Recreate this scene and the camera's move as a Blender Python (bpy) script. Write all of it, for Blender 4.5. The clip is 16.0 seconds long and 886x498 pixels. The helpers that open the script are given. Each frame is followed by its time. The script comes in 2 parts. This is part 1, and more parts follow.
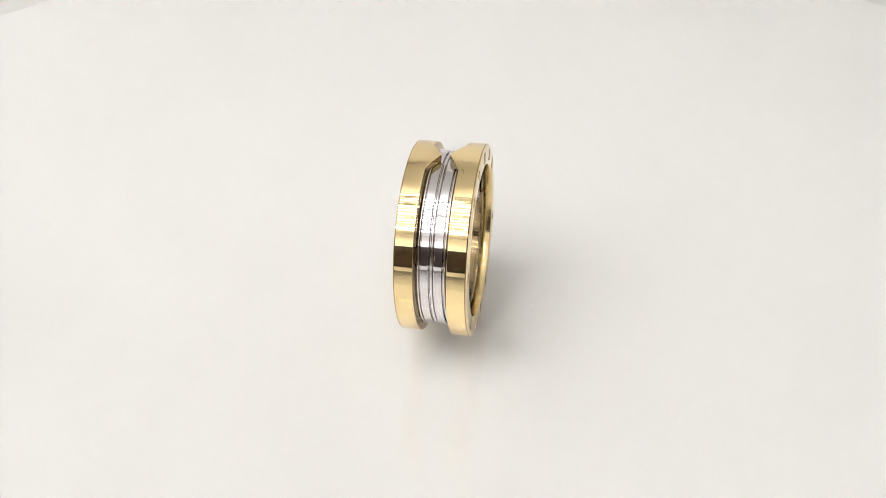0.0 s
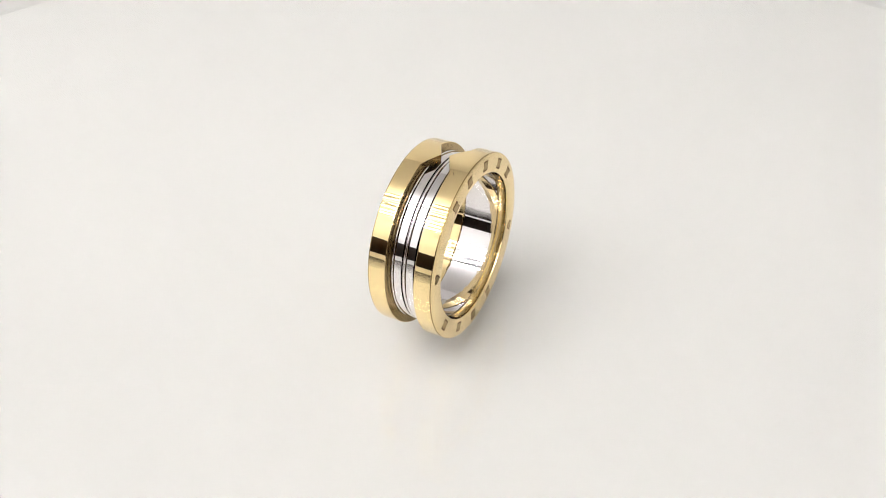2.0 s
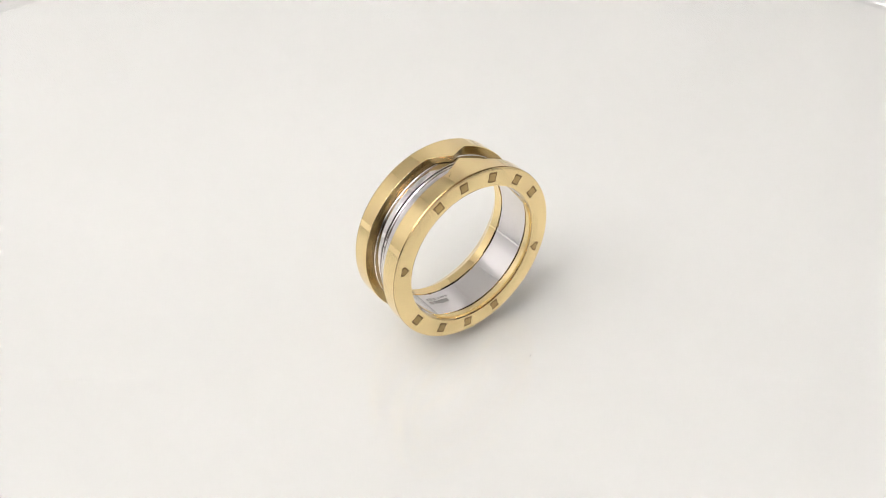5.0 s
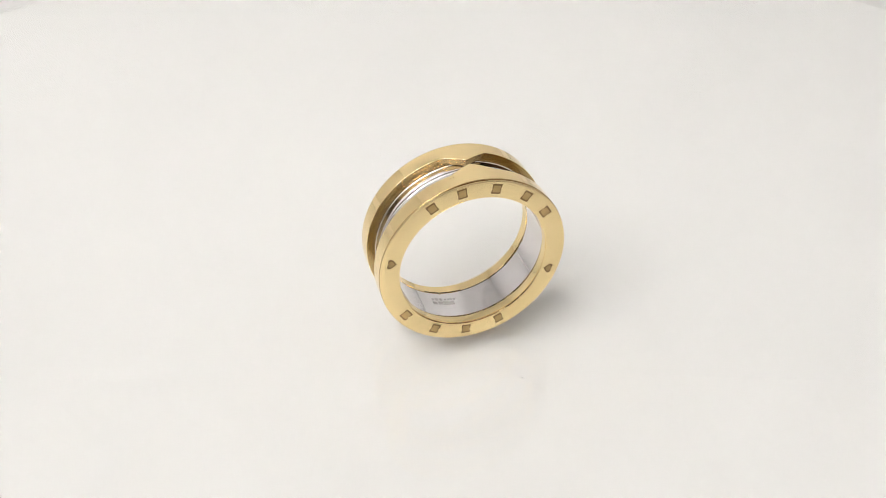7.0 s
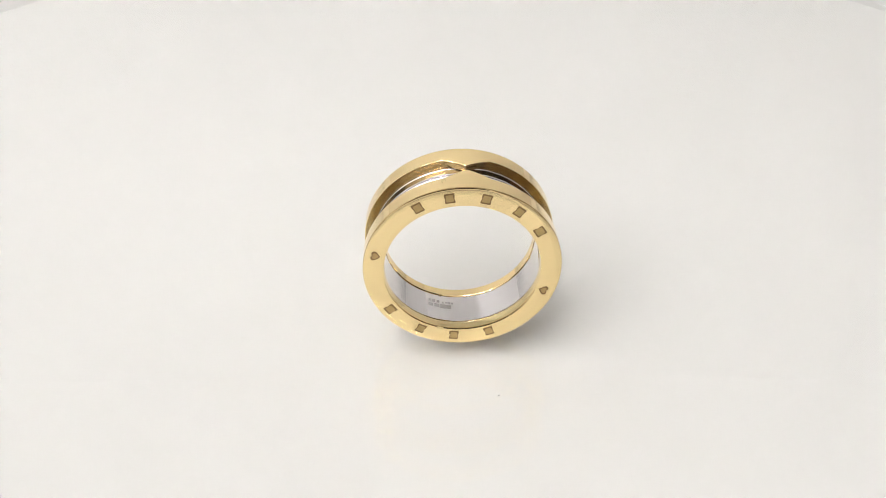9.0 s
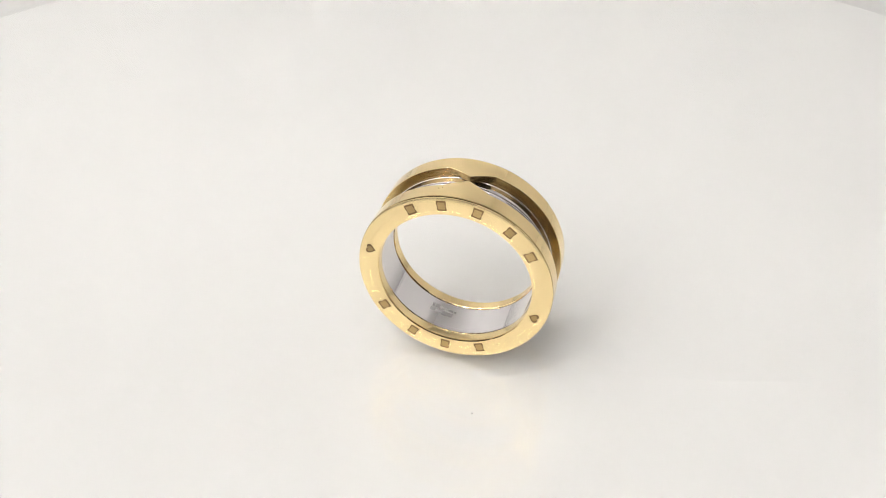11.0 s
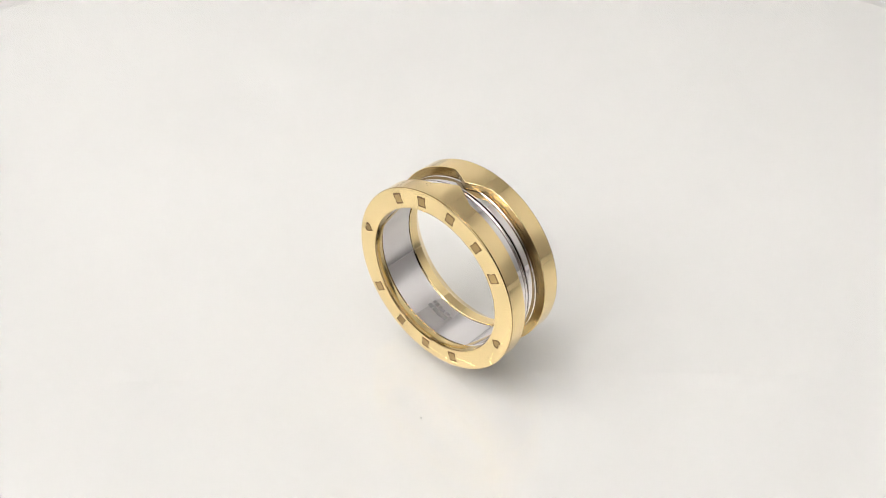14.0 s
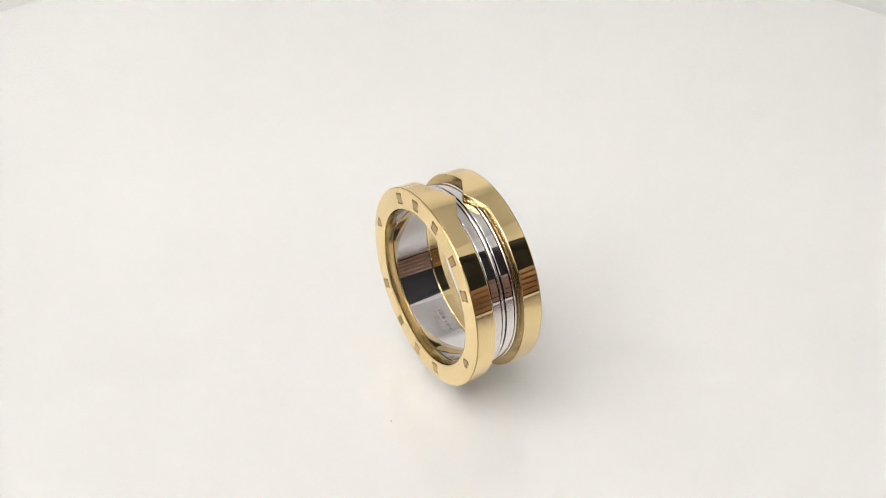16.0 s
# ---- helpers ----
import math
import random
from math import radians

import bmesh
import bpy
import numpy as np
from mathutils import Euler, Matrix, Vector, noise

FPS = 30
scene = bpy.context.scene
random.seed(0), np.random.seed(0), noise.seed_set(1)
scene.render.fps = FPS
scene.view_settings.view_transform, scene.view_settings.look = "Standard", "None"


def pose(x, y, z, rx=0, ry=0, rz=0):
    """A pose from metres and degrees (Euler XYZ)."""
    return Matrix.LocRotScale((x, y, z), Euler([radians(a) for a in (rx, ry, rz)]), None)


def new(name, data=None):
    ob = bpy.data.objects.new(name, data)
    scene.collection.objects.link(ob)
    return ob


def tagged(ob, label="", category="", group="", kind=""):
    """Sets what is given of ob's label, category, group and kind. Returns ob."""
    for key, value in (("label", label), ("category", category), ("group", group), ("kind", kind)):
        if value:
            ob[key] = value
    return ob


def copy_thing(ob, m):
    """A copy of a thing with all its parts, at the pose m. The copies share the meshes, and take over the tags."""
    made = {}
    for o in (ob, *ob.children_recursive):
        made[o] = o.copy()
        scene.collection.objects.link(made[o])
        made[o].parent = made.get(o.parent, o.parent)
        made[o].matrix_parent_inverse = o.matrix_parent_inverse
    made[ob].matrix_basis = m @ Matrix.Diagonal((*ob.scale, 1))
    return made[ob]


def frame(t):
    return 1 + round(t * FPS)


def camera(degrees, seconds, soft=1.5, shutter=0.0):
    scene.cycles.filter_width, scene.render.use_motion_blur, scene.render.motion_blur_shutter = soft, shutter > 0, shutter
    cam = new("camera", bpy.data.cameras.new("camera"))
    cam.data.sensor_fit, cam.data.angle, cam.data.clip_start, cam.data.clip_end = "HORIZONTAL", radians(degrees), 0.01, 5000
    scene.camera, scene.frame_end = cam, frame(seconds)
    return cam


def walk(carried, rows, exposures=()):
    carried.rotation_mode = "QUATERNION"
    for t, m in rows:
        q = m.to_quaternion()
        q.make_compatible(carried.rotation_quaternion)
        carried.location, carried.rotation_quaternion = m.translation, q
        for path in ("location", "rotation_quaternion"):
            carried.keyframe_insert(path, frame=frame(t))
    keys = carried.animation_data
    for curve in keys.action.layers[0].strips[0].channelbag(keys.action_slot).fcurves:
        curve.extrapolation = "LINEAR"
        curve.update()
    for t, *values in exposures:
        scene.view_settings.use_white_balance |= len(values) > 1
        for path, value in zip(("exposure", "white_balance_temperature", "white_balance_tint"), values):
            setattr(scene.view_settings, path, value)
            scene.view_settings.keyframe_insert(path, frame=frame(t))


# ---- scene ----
MM = 0.001


def aim(x, y, z, pitch, yaw, roll):
    """A camera pose from millimetres and degrees."""
    return pose(x * MM, y * MM, z * MM, 90 + pitch, 0, -yaw) @ pose(0, 0, 0, 0, 0, roll)


cam = camera(49.79, 16.0, soft=0.6)
walk(cam, [
    (0.0, aim(1.375, -81.319, 80.692, -38.95, -1.43, -0.30)),
    (0.5, aim(1.375, -81.533, 80.867, -39.09, -1.26, -0.25)),
    (1.0, aim(1.375, -81.747, 81.041, -39.02, -1.28, -0.30)),
    (1.5, aim(1.375, -81.961, 81.216, -39.00, -1.04, -0.21)),
    (2.0, aim(1.375, -82.175, 81.390, -39.00, -0.43, -0.23)),
    (2.5, aim(1.375, -82.291, 81.485, -39.00, -0.30, -0.17)),
    (3.0, aim(1.375, -82.407, 81.579, -39.03, -0.10, -0.15)),
    (3.5, aim(1.375, -82.522, 81.674, -39.10, 0.07, -0.01)),
    (4.0, aim(1.375, -82.638, 81.768, -39.16, 0.07, -0.02)),
    (6.5, aim(1.375, -82.791, 81.893, -39.26, -0.02, -0.04)),
    (7.0, aim(1.375, -82.697, 81.816, -39.27, -0.10, -0.05)),
    (7.5, aim(1.375, -82.602, 81.739, -39.32, 0.02, -0.06)),
    (8.0, aim(1.375, -82.508, 81.662, -39.27, 0.07, -0.06)),
    (8.5, aim(1.375, -82.414, 81.585, -39.31, 0.18, -0.04)),
    (9.0, aim(1.375, -82.372, 81.551, -39.28, 0.37, -0.04)),
    (11.5, aim(1.375, -82.165, 81.382, -39.06, 0.24, -0.12)),
    (12.0, aim(1.375, -81.857, 81.131, -39.29, 0.37, 0.02)),
    (12.5, aim(1.375, -81.549, 80.880, -39.53, 0.39, -0.02)),
    (13.0, aim(1.375, -81.240, 80.628, -39.53, 0.45, -0.25)),
    (13.5, aim(1.375, -81.203, 80.598, -39.49, 0.47, -0.29)),
    (14.0, aim(1.375, -81.165, 80.567, -39.39, 0.47, -0.37)),
    (14.5, aim(1.375, -81.128, 80.536, -39.17, 0.39, -0.40)),
    (15.0, aim(1.375, -80.818, 80.284, -39.16, 0.29, -0.22)),
    (15.5, aim(1.375, -80.509, 80.032, -39.13, 0.20, -0.07)),
    (16.0, aim(1.375, -80.199, 79.779, -39.04, 0.15, 0.02)),
])

# turn of the turntable, in degrees, over the seconds
SPIN = [(0.0, 80.96), (0.5, 76.03), (1.0, 71.89), (1.5, 67.71), (2.0, 63.01), (2.5, 58.46), (3.0, 54.09), (3.5, 49.61), (4.0, 45.45), (6.5, 23.32), (7.0, 18.71), (7.5, 14.16), (8.0, 9.86), (8.5, 5.85), (9.0, 1.80), (11.5, -21.07), (12.0, -25.37), (12.5, -29.93), (13.0, -34.56), (13.5, -39.05), (14.0, -43.15), (14.5, -47.44), (15.0, -51.67), (15.5, -55.97), (16.0, -59.86)]

# ---- world and light ----
world = bpy.data.worlds.new("world")
scene.world = world
world.use_nodes = True
sky = world.node_tree.nodes.new("ShaderNodeTexSky")
sky.sky_type, sky.sun_disc, sky.sun_elevation, sky.sun_rotation = "NISHITA", False, radians(40), radians(-90)
world.node_tree.links.new(sky.outputs[0], world.node_tree.nodes["Background"].inputs[0])
world.node_tree.nodes["Background"].inputs[1].default_value = 0.1
scene.view_settings.exposure = 0.0

TUBE_GLOW = 58.5
UP_GLOW = 6.9


# ---- materials ----
def material(name, colour, rough, metal=0.0, grain=0.0, scale=100.0, bump=0.0, dark=0.8, coat=0.0, spread=(0.0, 0.0), lines=0.0):
    """A principled material with two scales of noise in colour, gloss and relief."""
    m = bpy.data.materials.new(name)
    m.use_nodes = True
    nt = m.node_tree
    b = nt.nodes["Principled BSDF"]
    b.inputs["Metallic"].default_value = metal
    b.inputs["Roughness"].default_value = rough
    b.inputs["Coat Weight"].default_value = coat
    b.inputs["Coat Roughness"].default_value = 0.05
    co = nt.nodes.new("ShaderNodeTexCoord")
    fine = nt.nodes.new("ShaderNodeTexNoise")
    fine.inputs["Scale"].default_value, fine.inputs["Detail"].default_value = scale, 6
    wide = nt.nodes.new("ShaderNodeTexNoise")
    wide.inputs["Scale"].default_value, wide.inputs["Detail"].default_value = scale / 9, 3
    mean = nt.nodes.new("ShaderNodeMath")
    mean.operation = "ADD"
    half = nt.nodes.new("ShaderNodeMath")
    half.operation, half.inputs[1].default_value = "MULTIPLY", 0.5
    for n in (fine, wide):
        nt.links.new(co.outputs["Object"], n.inputs["Vector"])
    nt.links.new(fine.outputs[0], mean.inputs[0])
    nt.links.new(wide.outputs[0], mean.inputs[1])
    nt.links.new(mean.outputs[0], half.inputs[0])
    mix = nt.nodes.new("ShaderNodeMix")
    mix.data_type = "RGBA"
    low = [c * (1 - grain * (1 - dark) * 5) for c in colour]
    mix.inputs["A"].default_value, mix.inputs["B"].default_value = (*low, 1), (*colour, 1)
    nt.links.new(half.outputs[0], mix.inputs["Factor"])
    nt.links.new(mix.outputs["Result"], b.inputs["Base Color"])
    if spread[1] > 0:
        ran = nt.nodes.new("ShaderNodeMapRange")
        ran.inputs["From Min"].default_value, ran.inputs["From Max"].default_value = 0.35, 0.65
        ran.inputs["To Min"].default_value, ran.inputs["To Max"].default_value = spread
        nt.links.new(half.outputs[0], ran.inputs["Value"])
        nt.links.new(ran.outputs[0], b.inputs["Roughness"])
    if bump > 0:
        bp = nt.nodes.new("ShaderNodeBump")
        bp.inputs["Strength"].default_value, bp.inputs["Distance"].default_value = bump, 0.02 * MM if scale > 500 else 0.001
        nt.links.new(half.outputs[0], bp.inputs["Height"])
        nt.links.new(bp.outputs[0], b.inputs["Normal"])
    if lines > 0:
        weak = nt.nodes.new("ShaderNodeVectorMath")
        weak.operation, weak.inputs[1].default_value = "MULTIPLY", (0.02, 1.0, 0.02)
        turned = nt.nodes.new("ShaderNodeTexNoise")
        turned.inputs["Scale"].default_value, turned.inputs["Detail"].default_value = 7000, 3
        mark = nt.nodes.new("ShaderNodeBump")
        mark.inputs["Strength"].default_value, mark.inputs["Distance"].default_value = lines, 0.01 * MM
        nt.links.new(co.outputs["Object"], weak.inputs[0])
        nt.links.new(weak.outputs[0], turned.inputs["Vector"])
        nt.links.new(turned.outputs[0], mark.inputs["Height"])
        if bump > 0:
            nt.links.new(bp.outputs[0], mark.inputs["Normal"])
        nt.links.new(mark.outputs[0], b.inputs["Normal"])
    return m


def glow(name, colour, strength, uneven=False):
    m = bpy.data.materials.new(name)
    m.use_nodes = True
    b = m.node_tree.nodes["Principled BSDF"]
    b.inputs["Base Color"].default_value = (0.8, 0.8, 0.8, 1)
    b.inputs["Emission Color"].default_value = (*colour, 1)
    b.inputs["Emission Strength"].default_value = strength
    if uneven:
        info = m.node_tree.nodes.new("ShaderNodeObjectInfo")
        span = m.node_tree.nodes.new("ShaderNodeMapRange")
        span.inputs["To Min"].default_value, span.inputs["To Max"].default_value = strength * 0.25, strength * 1.75
        m.node_tree.links.new(info.outputs["Random"], span.inputs["Value"])
        m.node_tree.links.new(span.outputs[0], b.inputs["Emission Strength"])
    return m


def clear_sheet(name):
    """A clear sheet: straight through, with a gloss by Fresnel."""
    m = bpy.data.materials.new(name)
    m.use_nodes = True
    nt = m.node_tree
    nt.nodes.remove(nt.nodes["Principled BSDF"])
    thru = nt.nodes.new("ShaderNodeBsdfTransparent")
    thru.inputs[0].default_value = (0.985, 0.985, 0.98, 1)
    gloss = nt.nodes.new("ShaderNodeBsdfGlossy")
    gloss.inputs["Roughness"].default_value = 0.012
    facing = nt.nodes.new("ShaderNodeLayerWeight")
    facing.inputs["Blend"].default_value = 0.5
    fifth = nt.nodes.new("ShaderNodeMath")
    fifth.operation, fifth.inputs[1].default_value = "POWER", 5.0
    share = nt.nodes.new("ShaderNodeMath")
    share.operation, share.inputs[1].default_value, share.inputs[2].default_value = "MULTIPLY_ADD", 0.9, 0.05
    nt.links.new(facing.outputs["Facing"], fifth.inputs[0])
    nt.links.new(fifth.outputs[0], share.inputs[0])
    mix = nt.nodes.new("ShaderNodeMixShader")
    nt.links.new(share.outputs[0], mix.inputs[0])
    nt.links.new(thru.outputs[0], mix.inputs[1])
    nt.links.new(gloss.outputs[0], mix.inputs[2])
    nt.links.new(mix.outputs[0], nt.nodes["Material Output"].inputs["Surface"])
    return m


def wood(name, light_col, dark_col):
    m = material(name, light_col, 0.35, grain=0.5, scale=30, coat=0.2)
    nt = m.node_tree
    b = nt.nodes["Principled BSDF"]
    co = nt.nodes.new("ShaderNodeTexCoord")
    mp = nt.nodes.new("ShaderNodeMapping")
    mp.inputs["Scale"].default_value = (14, 14, 1.2)
    n = nt.nodes.new("ShaderNodeTexNoise")
    n.inputs["Scale"].default_value, n.inputs["Detail"].default_value, n.inputs["Distortion"].default_value = 3, 8, 1.2
    ramp = nt.nodes.new("ShaderNodeValToRGB")
    ramp.color_ramp.elements[0].position, ramp.color_ramp.elements[1].position = 0.35, 0.7
    ramp.color_ramp.elements[0].color, ramp.color_ramp.elements[1].color = (*dark_col, 1), (*light_col, 1)
    nt.links.new(co.outputs["Object"], mp.inputs[0])
    nt.links.new(mp.outputs[0], n.inputs["Vector"])
    nt.links.new(n.outputs[0], ramp.inputs[0])
    nt.links.new(ramp.outputs[0], b.inputs["Base Color"])
    return m


GOLD = material("polished_yellow_gold", (0.915, 0.725, 0.385), 0.02, 1.0, grain=0.06, scale=1600, bump=0.05, spread=(0.006, 0.03), lines=0.12)
WHITE_GOLD = material("polished_white_gold", (0.79, 0.765, 0.77), 0.02, 1.0, grain=0.05, scale=1600, bump=0.03, spread=(0.006, 0.03), lines=0.12)
# Satin gold with groove shade and the chamfer's dark reflection put into its colour
GOLD_SHADED = material("shaded_satin_gold", (0.52, 0.37, 0.16), 0.2, 1.0, grain=0.2, scale=2500, bump=0.12)
GOLD_INNER = material("brushed_yellow_gold", (0.92, 0.74, 0.40), 0.2, 1.0, grain=0.15, scale=2200, bump=0.12, spread=(0.08, 0.22))
ENGRAVED = material("darkened_engraving", (0.32, 0.20, 0.08), 0.6, 0.6, grain=0.5, scale=4000, bump=0.3)
ENGRAVED_FLOOR = material("worn_engraving_floor", (0.62, 0.44, 0.19), 0.42, 0.9, grain=0.5, scale=4000, bump=0.3)
STAMPED = material("stamped_grey", (0.55, 0.53, 0.51), 0.45, 0.9, grain=0.4, scale=4000, bump=0.3)
WHITE_DISC = material("white_plastic", (0.83, 0.82, 0.80), 0.45, grain=0.02, scale=60, bump=0.02)
CLEAR = clear_sheet("clear_acrylic")
DUST = material("dark_dust", (0.05, 0.045, 0.04), 0.9, grain=0.4, scale=5000)
SMUDGE = material("grey_smudge", (0.81, 0.80, 0.78), 0.6, grain=0.12, scale=3000)
TABLE_TOP = material("pale_grey_laminate", (0.66, 0.65, 0.63), 0.4, grain=0.1, scale=80)
WALL_PAINT = material("white_wall_paint", (0.86, 0.85, 0.83), 0.7, grain=0.05, scale=40, bump=0.1)
FLOOR_TILE = material("beige_floor", (0.60, 0.57, 0.52), 0.3, grain=0.15, scale=10)
BLACK = material("black_block", (0.012, 0.011, 0.011), 0.5, grain=0.2, scale=40)
WOOD = wood("brown_wood", (0.22, 0.10, 0.045), (0.09, 0.04, 0.02))
DARK_WOOD = wood("dark_wood", (0.035, 0.018, 0.011), (0.014, 0.008, 0.006))
BLACK.node_tree.nodes["Principled BSDF"].inputs["Specular IOR Level"].default_value = 0.06
PANEL = glow("lamp_panel", (1.0, 0.985, 1.0), TUBE_GLOW, True)
# added glow, no known source, to brighten the ceiling and soften shadows
CEILING_FILL = glow("ceiling_fill_glow", (1.0, 0.985, 1.0), UP_GLOW)
METAL = material("grey_lamp_metal", (0.5, 0.5, 0.5), 0.4, 0.6, grain=0.1, scale=60)


# ---- helpers ----
def finish(name, bm, mat, sharp=35):
    me = bpy.data.meshes.new(name)
    bmesh.ops.recalc_face_normals(bm, faces=bm.faces)
    for f in bm.faces:
        f.smooth = True
    bm.to_mesh(me)
    bm.free()
    me.set_sharp_from_angle(angle=radians(sharp))
    me.materials.append(mat)
    return me


def part(name, bm, mat, parent=None, label="", sharp=35):
    ob = new(name, finish(name, bm, mat, sharp))
    ob.parent = parent
    return tagged(ob, label)


def lathe(profiles, axis="y", shaded=(), brushed=()):
    """A closed ring mesh from a list of (angle, [(radius, height), ...]) sections."""
    bm = bmesh.new()
    loops = []
    for a, prof in profiles:
        c, s = math.cos(a), math.sin(a)
        if axis == "y":
            loops.append([bm.verts.new((r * c, h, r * s)) for r, h in prof])
        else:
            loops.append([bm.verts.new((r * c, r * s, h)) for r, h in prof])
    k = len(loops[0])
    for i in range(len(loops)):
        a, b = loops[i], loops[(i + 1) % len(loops)]
        for j in range(k):
            f = bm.faces.new((a[j], a[(j + 1) % k], b[(j + 1) % k], b[j]))
            f.material_index = 1 if j in shaded else 2 if j in brushed else 0
    return bm


def disc(radius, z0, z1, bevel, steps=192):
    """A solid disc about z with a rounded rim."""
    bm = bmesh.new()
    prof = [(radius - bevel, z0), (radius, z0 + bevel)]
    for i in range(7):
        a = math.pi / 2 * i / 6
        prof.append((radius - bevel + bevel * math.cos(a), z1 - bevel + bevel * math.sin(a)))
    loops = [[bm.verts.new((r * math.cos(2 * math.pi * i / steps), r * math.sin(2 * math.pi * i / steps), z)) for i in range(steps)] for r, z in prof]
    for a, b in zip(loops, loops[1:]):
        for i in range(steps):
            bm.faces.new((a[i], a[(i + 1) % steps], b[(i + 1) % steps], b[i]))
    bm.faces.new(loops[0])
    bm.faces.new(loops[-1])
    return bm


def box(x0, y0, z0, x1, y1, z1, bevel=0.0):
    bm = bmesh.new()
    bmesh.ops.create_cube(bm, size=1)
    for v in bm.verts:
        v.co = ((x0 + x1) / 2 + v.co.x * (x1 - x0), (y0 + y1) / 2 + v.co.y * (y1 - y0), (z0 + z1) / 2 + v.co.z * (z1 - z0))
    if bevel:
        bmesh.ops.bevel(bm, geom=bm.edges[:], offset=bevel, segments=2, affect="EDGES", profile=0.5)
    return bm


def prism(outline, to_world, lift):
    """A thin plate from a flat outline; to_world places (a, b, depth)."""
    bm = bmesh.new()
    low = [bm.verts.new(to_world(a, b, 0)) for a, b in outline]
    top = [bm.verts.new(to_world(a, b, lift)) for a, b in outline]
    n = len(outline)
    for i in range(n):
        bm.faces.new((low[i], low[(i + 1) % n], top[(i + 1) % n], top[i]))
    bm.faces.new(low)
    bm.faces.new(top)
    return bm


def plate(outline, to_world, lift):
    """A thin plate on a curved face: rings of the outline shrink towards its middle."""
    bm = bmesh.new()
    rings = [[bm.verts.new(to_world(a * k, b * k, h)) for a, b in outline] for k, h in ((1.0, -0.02), (1.0, lift), (0.75, lift), (0.5, lift), (0.25, lift))]
    n = len(outline)
    for low, top in zip(rings, rings[1:]):
        for i in range(n):
            bm.faces.new((low[i], low[(i + 1) % n], top[(i + 1) % n], top[i]))
    bm.faces.new(rings[-1])
    return bm


# ---- the room ----
TABLE_Z = -0.022
LEFT, RIGHT, BACK, FRONT, FLOOR, CEIL = -2.0, 1.25, 1.9, -2.6, -0.77, 2.05


def setting():
    part_floor = part("floor", box(LEFT - 0.1, FRONT - 0.1, FLOOR - 0.1, RIGHT + 0.1, BACK + 0.1, FLOOR), FLOOR_TILE)
    tagged(part_floor, "beige tiled shop floor under the table", "floor", kind="structure")
    ceiling = part("ceiling", box(LEFT - 0.1, FRONT - 0.1, CEIL, RIGHT + 0.1, BACK + 0.1, CEIL + 0.1), WALL_PAINT)
    tagged(ceiling, "white painted ceiling of the room", "ceiling", kind="structure")
    for name, b in (("wall_north", (LEFT, BACK, FLOOR, RIGHT, BACK + 0.1, CEIL)), ("wall_south", (LEFT, FRONT - 0.1, FLOOR, RIGHT, FRONT, CEIL)),
                    ("wall_east", (RIGHT, FRONT, FLOOR, RIGHT + 0.1, BACK, CEIL)), ("wall_west", (LEFT - 0.1, FRONT, FLOOR, LEFT, BACK, CEIL))):
        tagged(part(name, box(*b), WALL_PAINT), "white painted plaster wall of the room", "wall", kind="structure")


LAMP_Z = 1.65


def tube(x, y):
    """A short glowing tube along x in one cell of a lamp."""
    bm = bmesh.new()
    bmesh.ops.create_cone(bm, cap_ends=True, segments=10, radius1=0.008, radius2=0.008, depth=0.072)
    bm.transform(Matrix.Translation((x, y, -0.011)) @ Matrix.Rotation(math.pi / 2, 4, "Y"))
    return bm


def ceiling_lights():
    lamp = new("ceiling_light")
    lamp.location = (-0.22, -0.16, LAMP_Z)
    tagged(lamp, "hanging white louvred light with glowing strips", "ceiling light", group="ceiling lights")
    part("frame", box(-0.20, -0.12, 0.0, 0.20, 0.12, 0.05, 0.004), METAL, lamp)
    # glowing panel added on the lamp's top as fill for the ceiling
    part("uplight", box(-0.17, -0.10, 0.051, 0.17, 0.10, 0.056), CEILING_FILL, lamp)
    part("rod", box(-0.006, -0.006, 0.056, 0.006, 0.006, CEIL - LAMP_Z), METAL, lamp)
    for y in (-0.065, 0.065):
        for x in (-0.133, 0.0, 0.133):
            part("tube", tube(x, y), PANEL, lamp, "glowing white tube")
    for x in (-0.0665, 0.0665):
        part("louvre", box(x - 0.003, -0.115, -0.022, x + 0.003, 0.115, 0.0), METAL, lamp, "grey louvre blade")
    for row in range(6):
        for col in range(4):
            if row or col:
                copy_thing(lamp, pose(-0.22 - 0.42 * col, -0.16 - 0.29 * row, LAMP_Z))


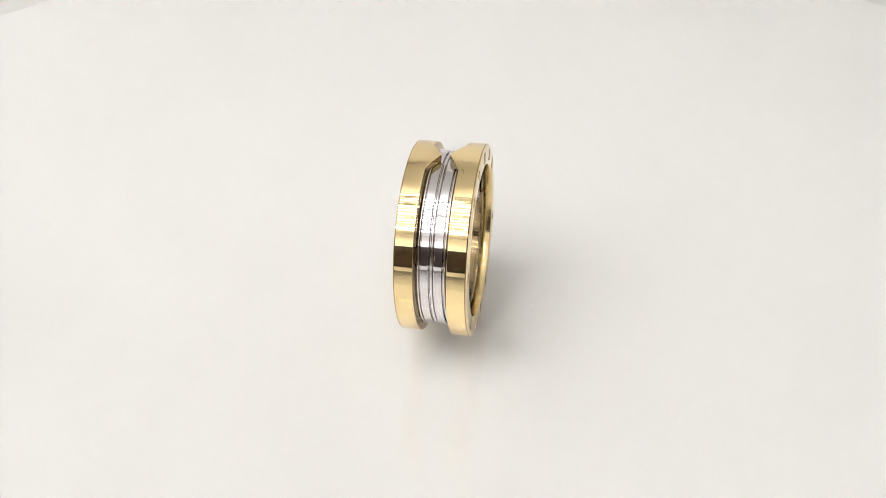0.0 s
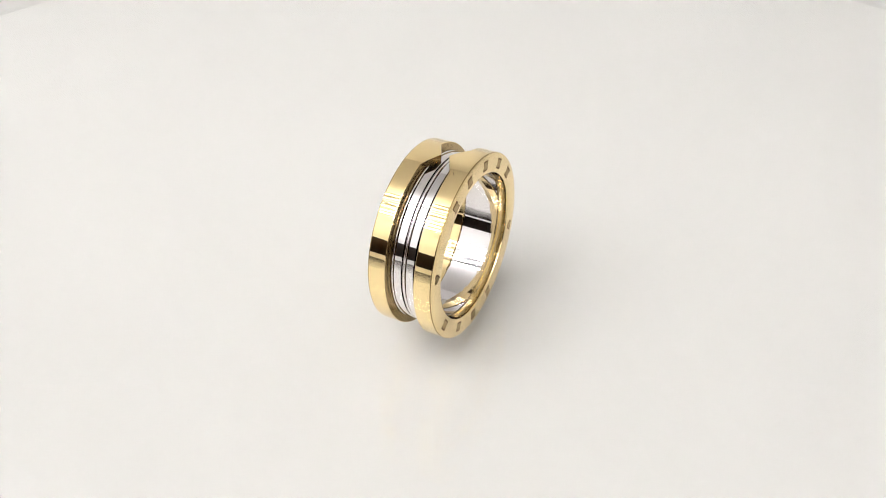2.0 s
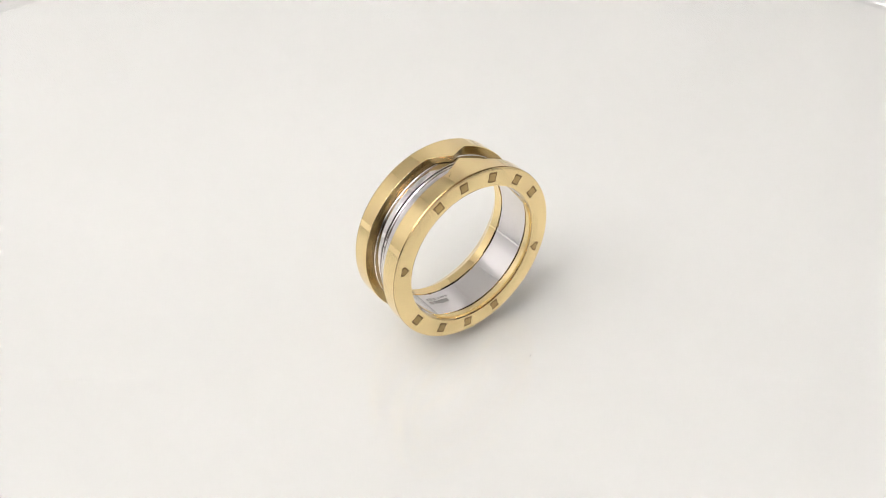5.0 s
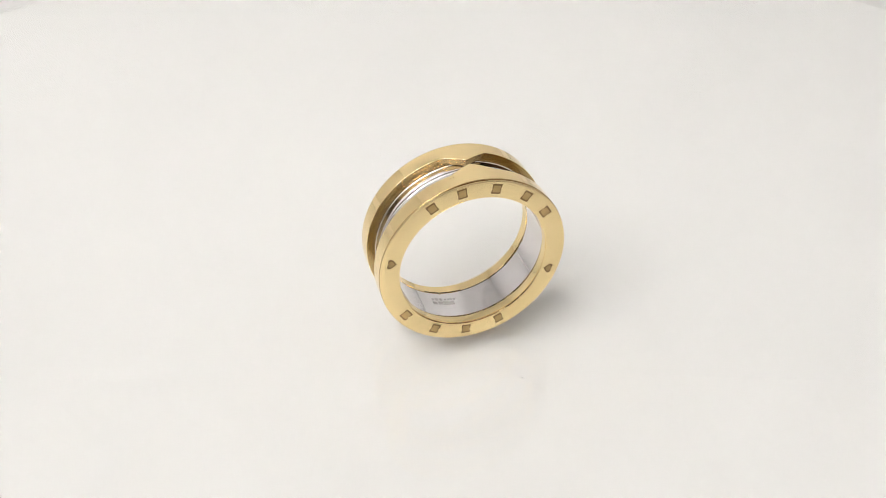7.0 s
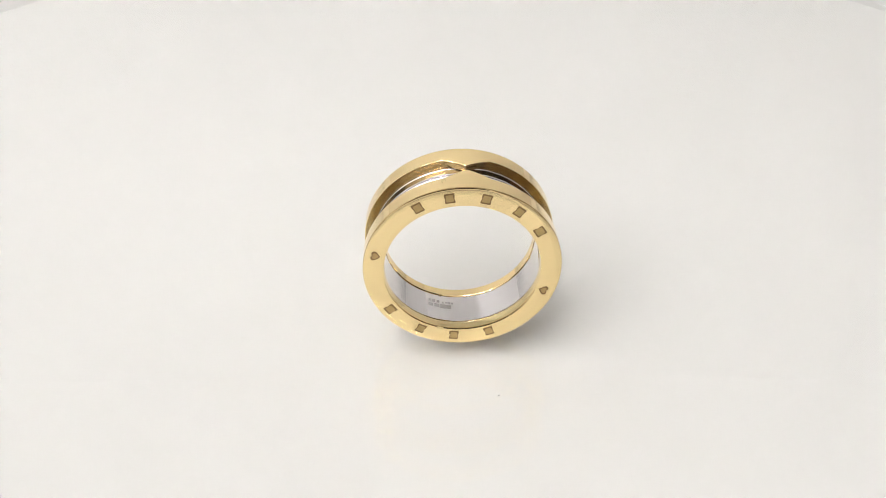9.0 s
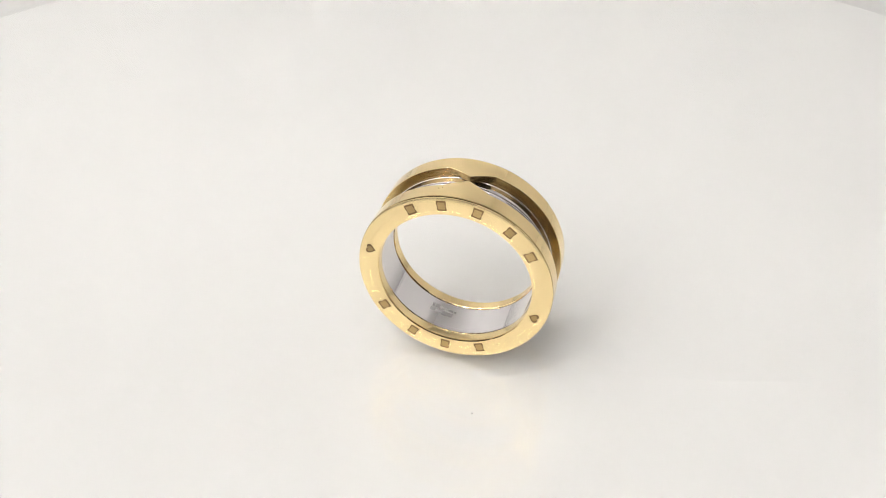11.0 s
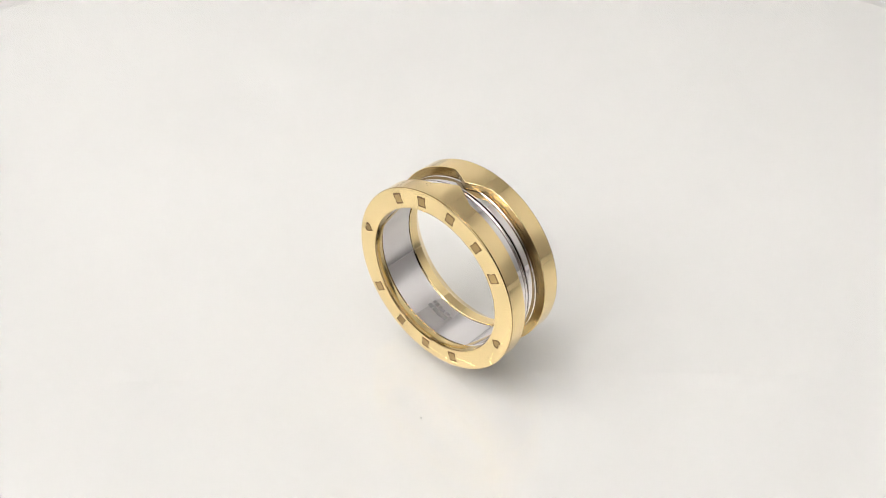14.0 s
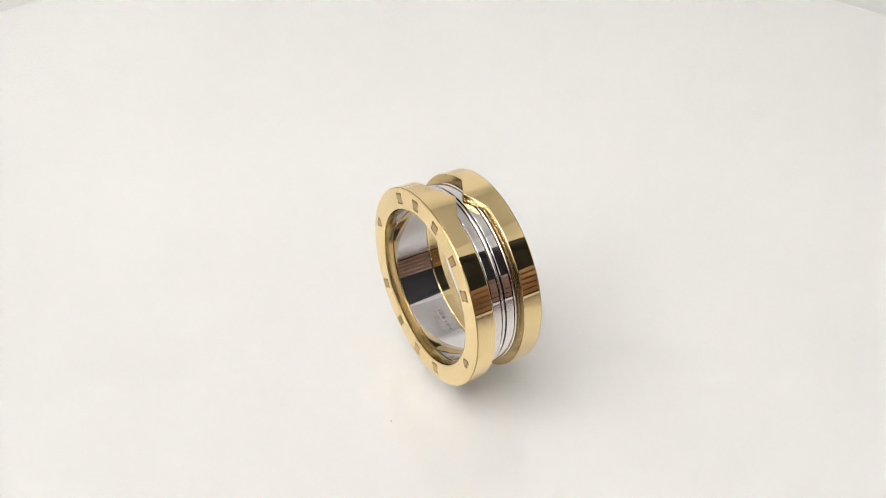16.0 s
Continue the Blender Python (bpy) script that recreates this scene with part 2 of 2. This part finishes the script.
# Unseen dark blocks, added only for what the ring reflects
def cabinets():
    # tall black block gives the dark band above the reflected brown slats
    thing = new("cabinet")
    thing.location = (0.36, -0.635, TABLE_Z)
    tagged(thing, "unseen tall black block added over a slatted brown wooden base for dark reflections", "cabinet")
    part("body", box(0.03, -0.48, 0.0, 0.4, 0.48, 0.78, 0.004), BLACK, thing)
    for i in range(5):
        z = 0.012 + 0.040 * i
        part("slat", box(0.01, -0.48, z, 0.03, 0.48, z + 0.033, 0.003), WOOD, thing)
    # unseen low block, added in front to darken the ring's reflections near the horizon
    low = new("low_cabinet")
    low.location = (-0.45, -1.10, TABLE_Z)
    tagged(low, "unseen low dark brown block added on the table for dark reflections", "cabinet", group="low cabinets")
    part("body", box(-0.75, -0.28, 0.0, 0.75, -0.02, 0.54, 0.005), DARK_WOOD, low)
    for i in range(3):
        part("door", box(-0.74 + 0.5 * i, -0.018, 0.02, -0.26 + 0.5 * i, 0.0, 0.52, 0.003), DARK_WOOD, low)
    # a shorter unseen block, added at the left for the same dark reflections
    side = new("low_cabinet")
    side.matrix_basis = pose(-1.12, -0.74, TABLE_Z, 0, 0, -90)
    tagged(side, "unseen short dark brown block added on the table for dark reflections", "cabinet", group="low cabinets")
    part("body", box(-0.32, -0.20, 0.0, 0.32, -0.02, 0.42, 0.005), DARK_WOOD, side)
    for i in range(2):
        part("door", box(-0.31 + 0.315 * i, -0.018, 0.02, -0.005 + 0.315 * i, 0.0, 0.40, 0.003), DARK_WOOD, side)


def table():
    thing = new("table")
    thing.location = (0, 0, FLOOR)
    tagged(thing, "pale grey laminate table under the turntable", "table")
    top = TABLE_Z - FLOOR
    part("tabletop", box(-1.4, -1.45, top - 0.03, 0.85, 0.6, top, 0.003), TABLE_TOP, thing)
    for x in (-1.35, 0.8):
        for y in (-1.4, 0.55):
            part("leg", box(x - 0.02, y - 0.02, 0, x + 0.02, y + 0.02, top - 0.03), METAL, thing)


# ---- turntable ----
SHEET = 2.40 * MM


def shifted(bm, x, y):
    bm.transform(Matrix.Translation((x, y, 0)))
    return bm


def turntable():
    thing = new("turntable")
    tagged(thing, "round white turntable with a clear glossy top sheet", "turntable")
    part("platter", shifted(disc(126.9 * MM, -16 * MM, 0, 3 * MM), 2.2 * MM, -0.6 * MM), WHITE_DISC, thing, "glossy white platter")
    part("clear_sheet", shifted(disc(126.6 * MM, 0.02 * MM, SHEET, 0.2 * MM), 2.2 * MM, -0.6 * MM), CLEAR, thing, "clear acrylic sheet")
    part("foot", disc(70 * MM, TABLE_Z, -16.02 * MM, 1 * MM, 64), METAL, thing)
    return thing


def speck(x, y, size, mat, label, category):
    bm = bmesh.new()
    bmesh.ops.create_icosphere(bm, subdivisions=1, radius=size * MM)
    for v in bm.verts:
        v.co.x *= 1 + 0.4 * math.sin(v.co.y * 9000 + x)
        v.co.z = max(v.co.z, -0.6 * size * MM) * 0.5
    me = finish("speck", bm, mat)
    ob = new("dust_speck", me)
    tagged(ob, label, category, group="dust on the turntable")
    return ob, Matrix.Translation((x * MM, y * MM, 0.3 * size * MM))


def smudge(x, y):
    """A faint round mark, a low worn ring."""
    bm = lathe([(radians(i * 15), [(r * MM, h * MM) for r, h in ((0.50, 0.0), (0.44, 0.02), (0.28, 0.02), (0.20, 0.0))]) for i in range(24)], "z")
    ob = new("smudge", finish("smudge", bm, SMUDGE))
    return tagged(ob, "faint grey round smudge on the white platter", "smudge"), Matrix.Translation((x * MM, y * MM, 0.001 * MM))


# ---- the ring ----
R_OUT, R_IN, HALF = 10.93, 8.6, 3.89
BACK_SHIFT = (0.06, -0.08)
DOME = 0.075
RIM = 2.12
TAB_AT, TAB_HALF, TAB_REACH = 87.0, 13.5, 1.32


def tab(angle):
    d = abs((angle - TAB_AT + 180) % 360 - 180)
    return TAB_REACH * max(0.0, 1 - d / TAB_HALF)


def rim(side):
    """One gold rim; side -1 is the engraved face, which bulges a little."""
    angles = sorted({i * 1.5 for i in range(240)} | {TAB_AT - TAB_HALF, TAB_AT, TAB_AT + TAB_HALF})
    outer = R_OUT if side < 0 else R_OUT - 0.16
    c, q = 0.15, math.pi / 10
    lip = HALF - 1.12 if side < 0 else 1.68
    mouth = [(R_IN, HALF - c), (R_IN + 0.04, HALF - 0.02)] if side < 0 else [(R_IN, 2.80), (9.30, 3.65)]
    face = []
    for k in range(9):
        u = k / 8 if side < 0 else 0.42 + 0.58 * k / 8
        face.append((R_IN + c + (outer - R_IN - 2 * c) * u, HALF + DOME * (1 - (1.75 * u - 0.75) ** 2)))
    sections = []
    for a in angles:
        reach = HALF - RIM - tab(a)
        foot = HALF - RIM - 0.16
        deep = min(foot, reach + 0.04)
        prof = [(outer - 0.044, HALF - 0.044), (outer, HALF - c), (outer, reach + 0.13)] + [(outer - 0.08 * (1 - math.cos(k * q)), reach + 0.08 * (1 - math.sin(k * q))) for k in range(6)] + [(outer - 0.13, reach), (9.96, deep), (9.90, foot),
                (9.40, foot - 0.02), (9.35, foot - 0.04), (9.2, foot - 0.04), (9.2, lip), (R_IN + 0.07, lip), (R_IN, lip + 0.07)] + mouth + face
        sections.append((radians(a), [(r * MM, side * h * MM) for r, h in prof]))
    # outer chamfer and groove walls get the gold with shade in its colour
    return lathe(sections, shaded=(0, 8, 9, 10, 11, 12), brushed=(15, 16, 17) if side < 0 else ())


def band():
    """The white centre: two flat hoops, beads between, and the lining."""
    def bead(mid, r, low):
        return [(low + r * math.sin(radians(k * 22.5)), mid + r * math.cos(radians(k * 22.5))) for k in range(9)]
    half = [(9.30, 1.62)] + bead(1.43, 0.15, 9.72) + [(9.52, 1.27), (9.52, 1.20), (9.80, 1.18), (9.84, 1.17), (9.86, 1.13), (9.86, 0.34), (9.84, 0.30), (9.80, 0.29), (9.55, 0.27), (9.55, 0.20)]
    centre = bead(0.0, 0.18, 9.68)
    outer = half + centre + [(r, -h) for r, h in reversed(half)]
    prof = [(9.19, 1.67), (9.19, 1.62)] + outer + [(9.19, -1.62), (9.19, -2.80), (R_IN + 0.20, -2.80), (R_IN + 0.20, -2.70), (R_IN + 0.05, -2.64), (R_IN + 0.05, 1.52), (R_IN + 0.20, 1.58), (R_IN + 0.20, 1.67)]
    return lathe([(radians(i * 1.5), [(r * MM, h * MM) for r, h in prof]) for i in range(240)])


def bulge(radius):
    """How far the engraved face stands proud at a radius."""
    u = (radius - R_IN - 0.15) / (R_OUT - R_IN - 0.3)
    return DOME * (1 - (1.75 * u - 0.75) ** 2)


def on_face(angle, radius=9.68):
    """A map from (across, outwards, lift) in millimetres to the engraved face at an angle."""
    c, s = math.cos(radians(angle)), math.sin(radians(angle))

    def place(a, b, lift):
        r = radius + b
        return ((r * c + a * s) * MM, -(HALF + bulge(math.hypot(r, a)) + lift) * MM, (r * s - a * c) * MM)
    return place


def in_lining(angle, depth):
    def place(a, b, lift):
        ang = radians(angle) + a / R_IN
        r = R_IN + 0.05 - lift
        return (r * math.cos(ang) * MM, (depth + b) * MM, r * math.sin(ang) * MM)
    return place


def rounded(w, h, r):
    out = []
    for cx, cy, a0 in ((w - r, h - r, 0), (-w + r, h - r, 90), (-w + r, -h + r, 180), (w - r, -h + r, 270)):
        for k in range(4):
            a = radians(a0 + 30 * k)
            out.append((cx + r * math.cos(a), cy + r * math.sin(a)))
    return out


def heart(size):
    out = []
    for i in range(28):
        t = 2 * math.pi * i / 28
        out.append((size * math.sin(t) ** 3, size * (13 * math.cos(t) - 5 * math.cos(2 * t) - 2 * math.cos(3 * t) - math.cos(4 * t)) / 16))
    return out


def gold_ring():
    ring = new("ring")
    tagged(ring, "polished two-tone ring, yellow gold rims round a ridged white gold band", "ring")
    part("front_rim", rim(-1), GOLD, ring, "yellow gold rim with an engraved face", 20)
    part("back_rim", rim(1), GOLD, ring, "yellow gold rim with a pointed tab", 20)
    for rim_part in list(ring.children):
        rim_part.data.materials.append(GOLD_SHADED)
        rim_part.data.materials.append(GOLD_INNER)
    ring.children[1].location = (BACK_SHIFT[0] * MM, 0, BACK_SHIFT[1] * MM)
    part("band", band(), WHITE_GOLD, ring, "ridged white gold band and lining", 24)
    for angle, width in ((119.1, 0.56), (98.2, 0.54), (75.3, 0.56), (52.2, 0.54), (31.3, 0.58), (-146.0, 0.58), (-118.8, 0.54), (-95.1, 0.54), (-70.8, 0.54)):
        bar = part("engraved_bar", plate(rounded(width, 0.60, 0.09), on_face(angle), 0.010), ENGRAVED, ring, "dark engraved bar")
        part("bar_floor", plate(rounded(width - 0.15, 0.42, 0.06), on_face(angle), 0.014), ENGRAVED_FLOOR, bar, "worn gold floor of the bar")
    for angle in (166.5, -19.1):
        mark = part("engraved_heart", plate(heart(0.62), on_face(angle), 0.010), ENGRAVED, ring, "small engraved heart")
        part("heart_floor", plate(heart(0.40), on_face(angle), 0.014), ENGRAVED_FLOOR, mark, "worn gold floor of the heart")
    stamps = [(-1.25 + 0.42 * i, 0.55, 0.13, 0.20) for i in range(3)] + [(0.15 + 0.3 * i, 0.5, 0.10, 0.13) for i in range(4)] + [(-1.2 + 0.62 * i, -0.2, 0.24, 0.27) for i in range(4)]
    chance = random.Random(4)
    for a, b, w, h in stamps:
        a, b, w, h = a * 1.15 + chance.uniform(-0.05, 0.05), b + chance.uniform(-0.04, 0.04), w * chance.uniform(0.9, 1.6), h * chance.uniform(0.9, 1.4)
        part("hallmark_bar", prism([(a + x, b + y) for x, y in rounded(w, h, 0.05)], in_lining(-104.0, -0.10), 0.008), STAMPED, ring, "worn grey hallmark stamp")
    for angle, depth in ((-105, 1.66), (-62, 1.66), (142, 1.62), (-20, 1.66)):
        bm = bmesh.new()
        bmesh.ops.create_icosphere(bm, subdivisions=2, radius=0.2 * MM)
        spot = in_lining(angle, depth)(0, 0, 0)
        for v in bm.verts:
            v.co = v.co + Vector(spot)
        part("solder_bead", bm, GOLD, ring, "tiny gold bead")
    for angle, depth, size in ((95.5, 2.95, 0.09), (101.3, -2.35, 0.06), (99.5, -2.15, 0.045)):
        bm = bmesh.new()
        bmesh.ops.create_icosphere(bm, subdivisions=2, radius=size * MM)
        for v in bm.verts:
            v.co.z *= 0.35
        dx, dz, r = (0, 0, R_OUT) if depth < 0 else (*BACK_SHIFT, R_OUT - 0.16)
        turn = Matrix.Rotation(radians(90 - angle), 4, "Y")
        bm.transform(Matrix.Translation((dx * MM, 0, dz * MM)) @ turn @ Matrix.Translation((0, depth * MM, r * MM)))
        part("pit", bm, ENGRAVED, ring, "tiny dark pit")
    return ring


setting()
ceiling_lights()
cabinets()
table()
platter = turntable()
ring = gold_ring()
RING_AT = pose(3.881 * MM, 0.891 * MM, 13.483 * MM, -1.29, 0, 0)
specks = [speck(x, y, s, DUST, "tiny dark speck of dust on the white platter", "dust") for x, y, s in ((7.90, -9.26, 0.09), (-19.81, -6.16, 0.09), (-13.57, 12.21, 0.08), (-18.22, -14.38, 0.08), (-23.75, -11.52, 0.07), (-24.78, -10.55, 0.06), (-19.52, -4.88, 0.06))]
specks.append(smudge(40.90, 6.09))


def motions():
    for thing, rest in [(platter, Matrix()), (ring, RING_AT)] + specks:
        walk(thing, [(t, pose(0, 0, 0, 0, 0, turn) @ rest) for t, turn in SPIN])


motions()
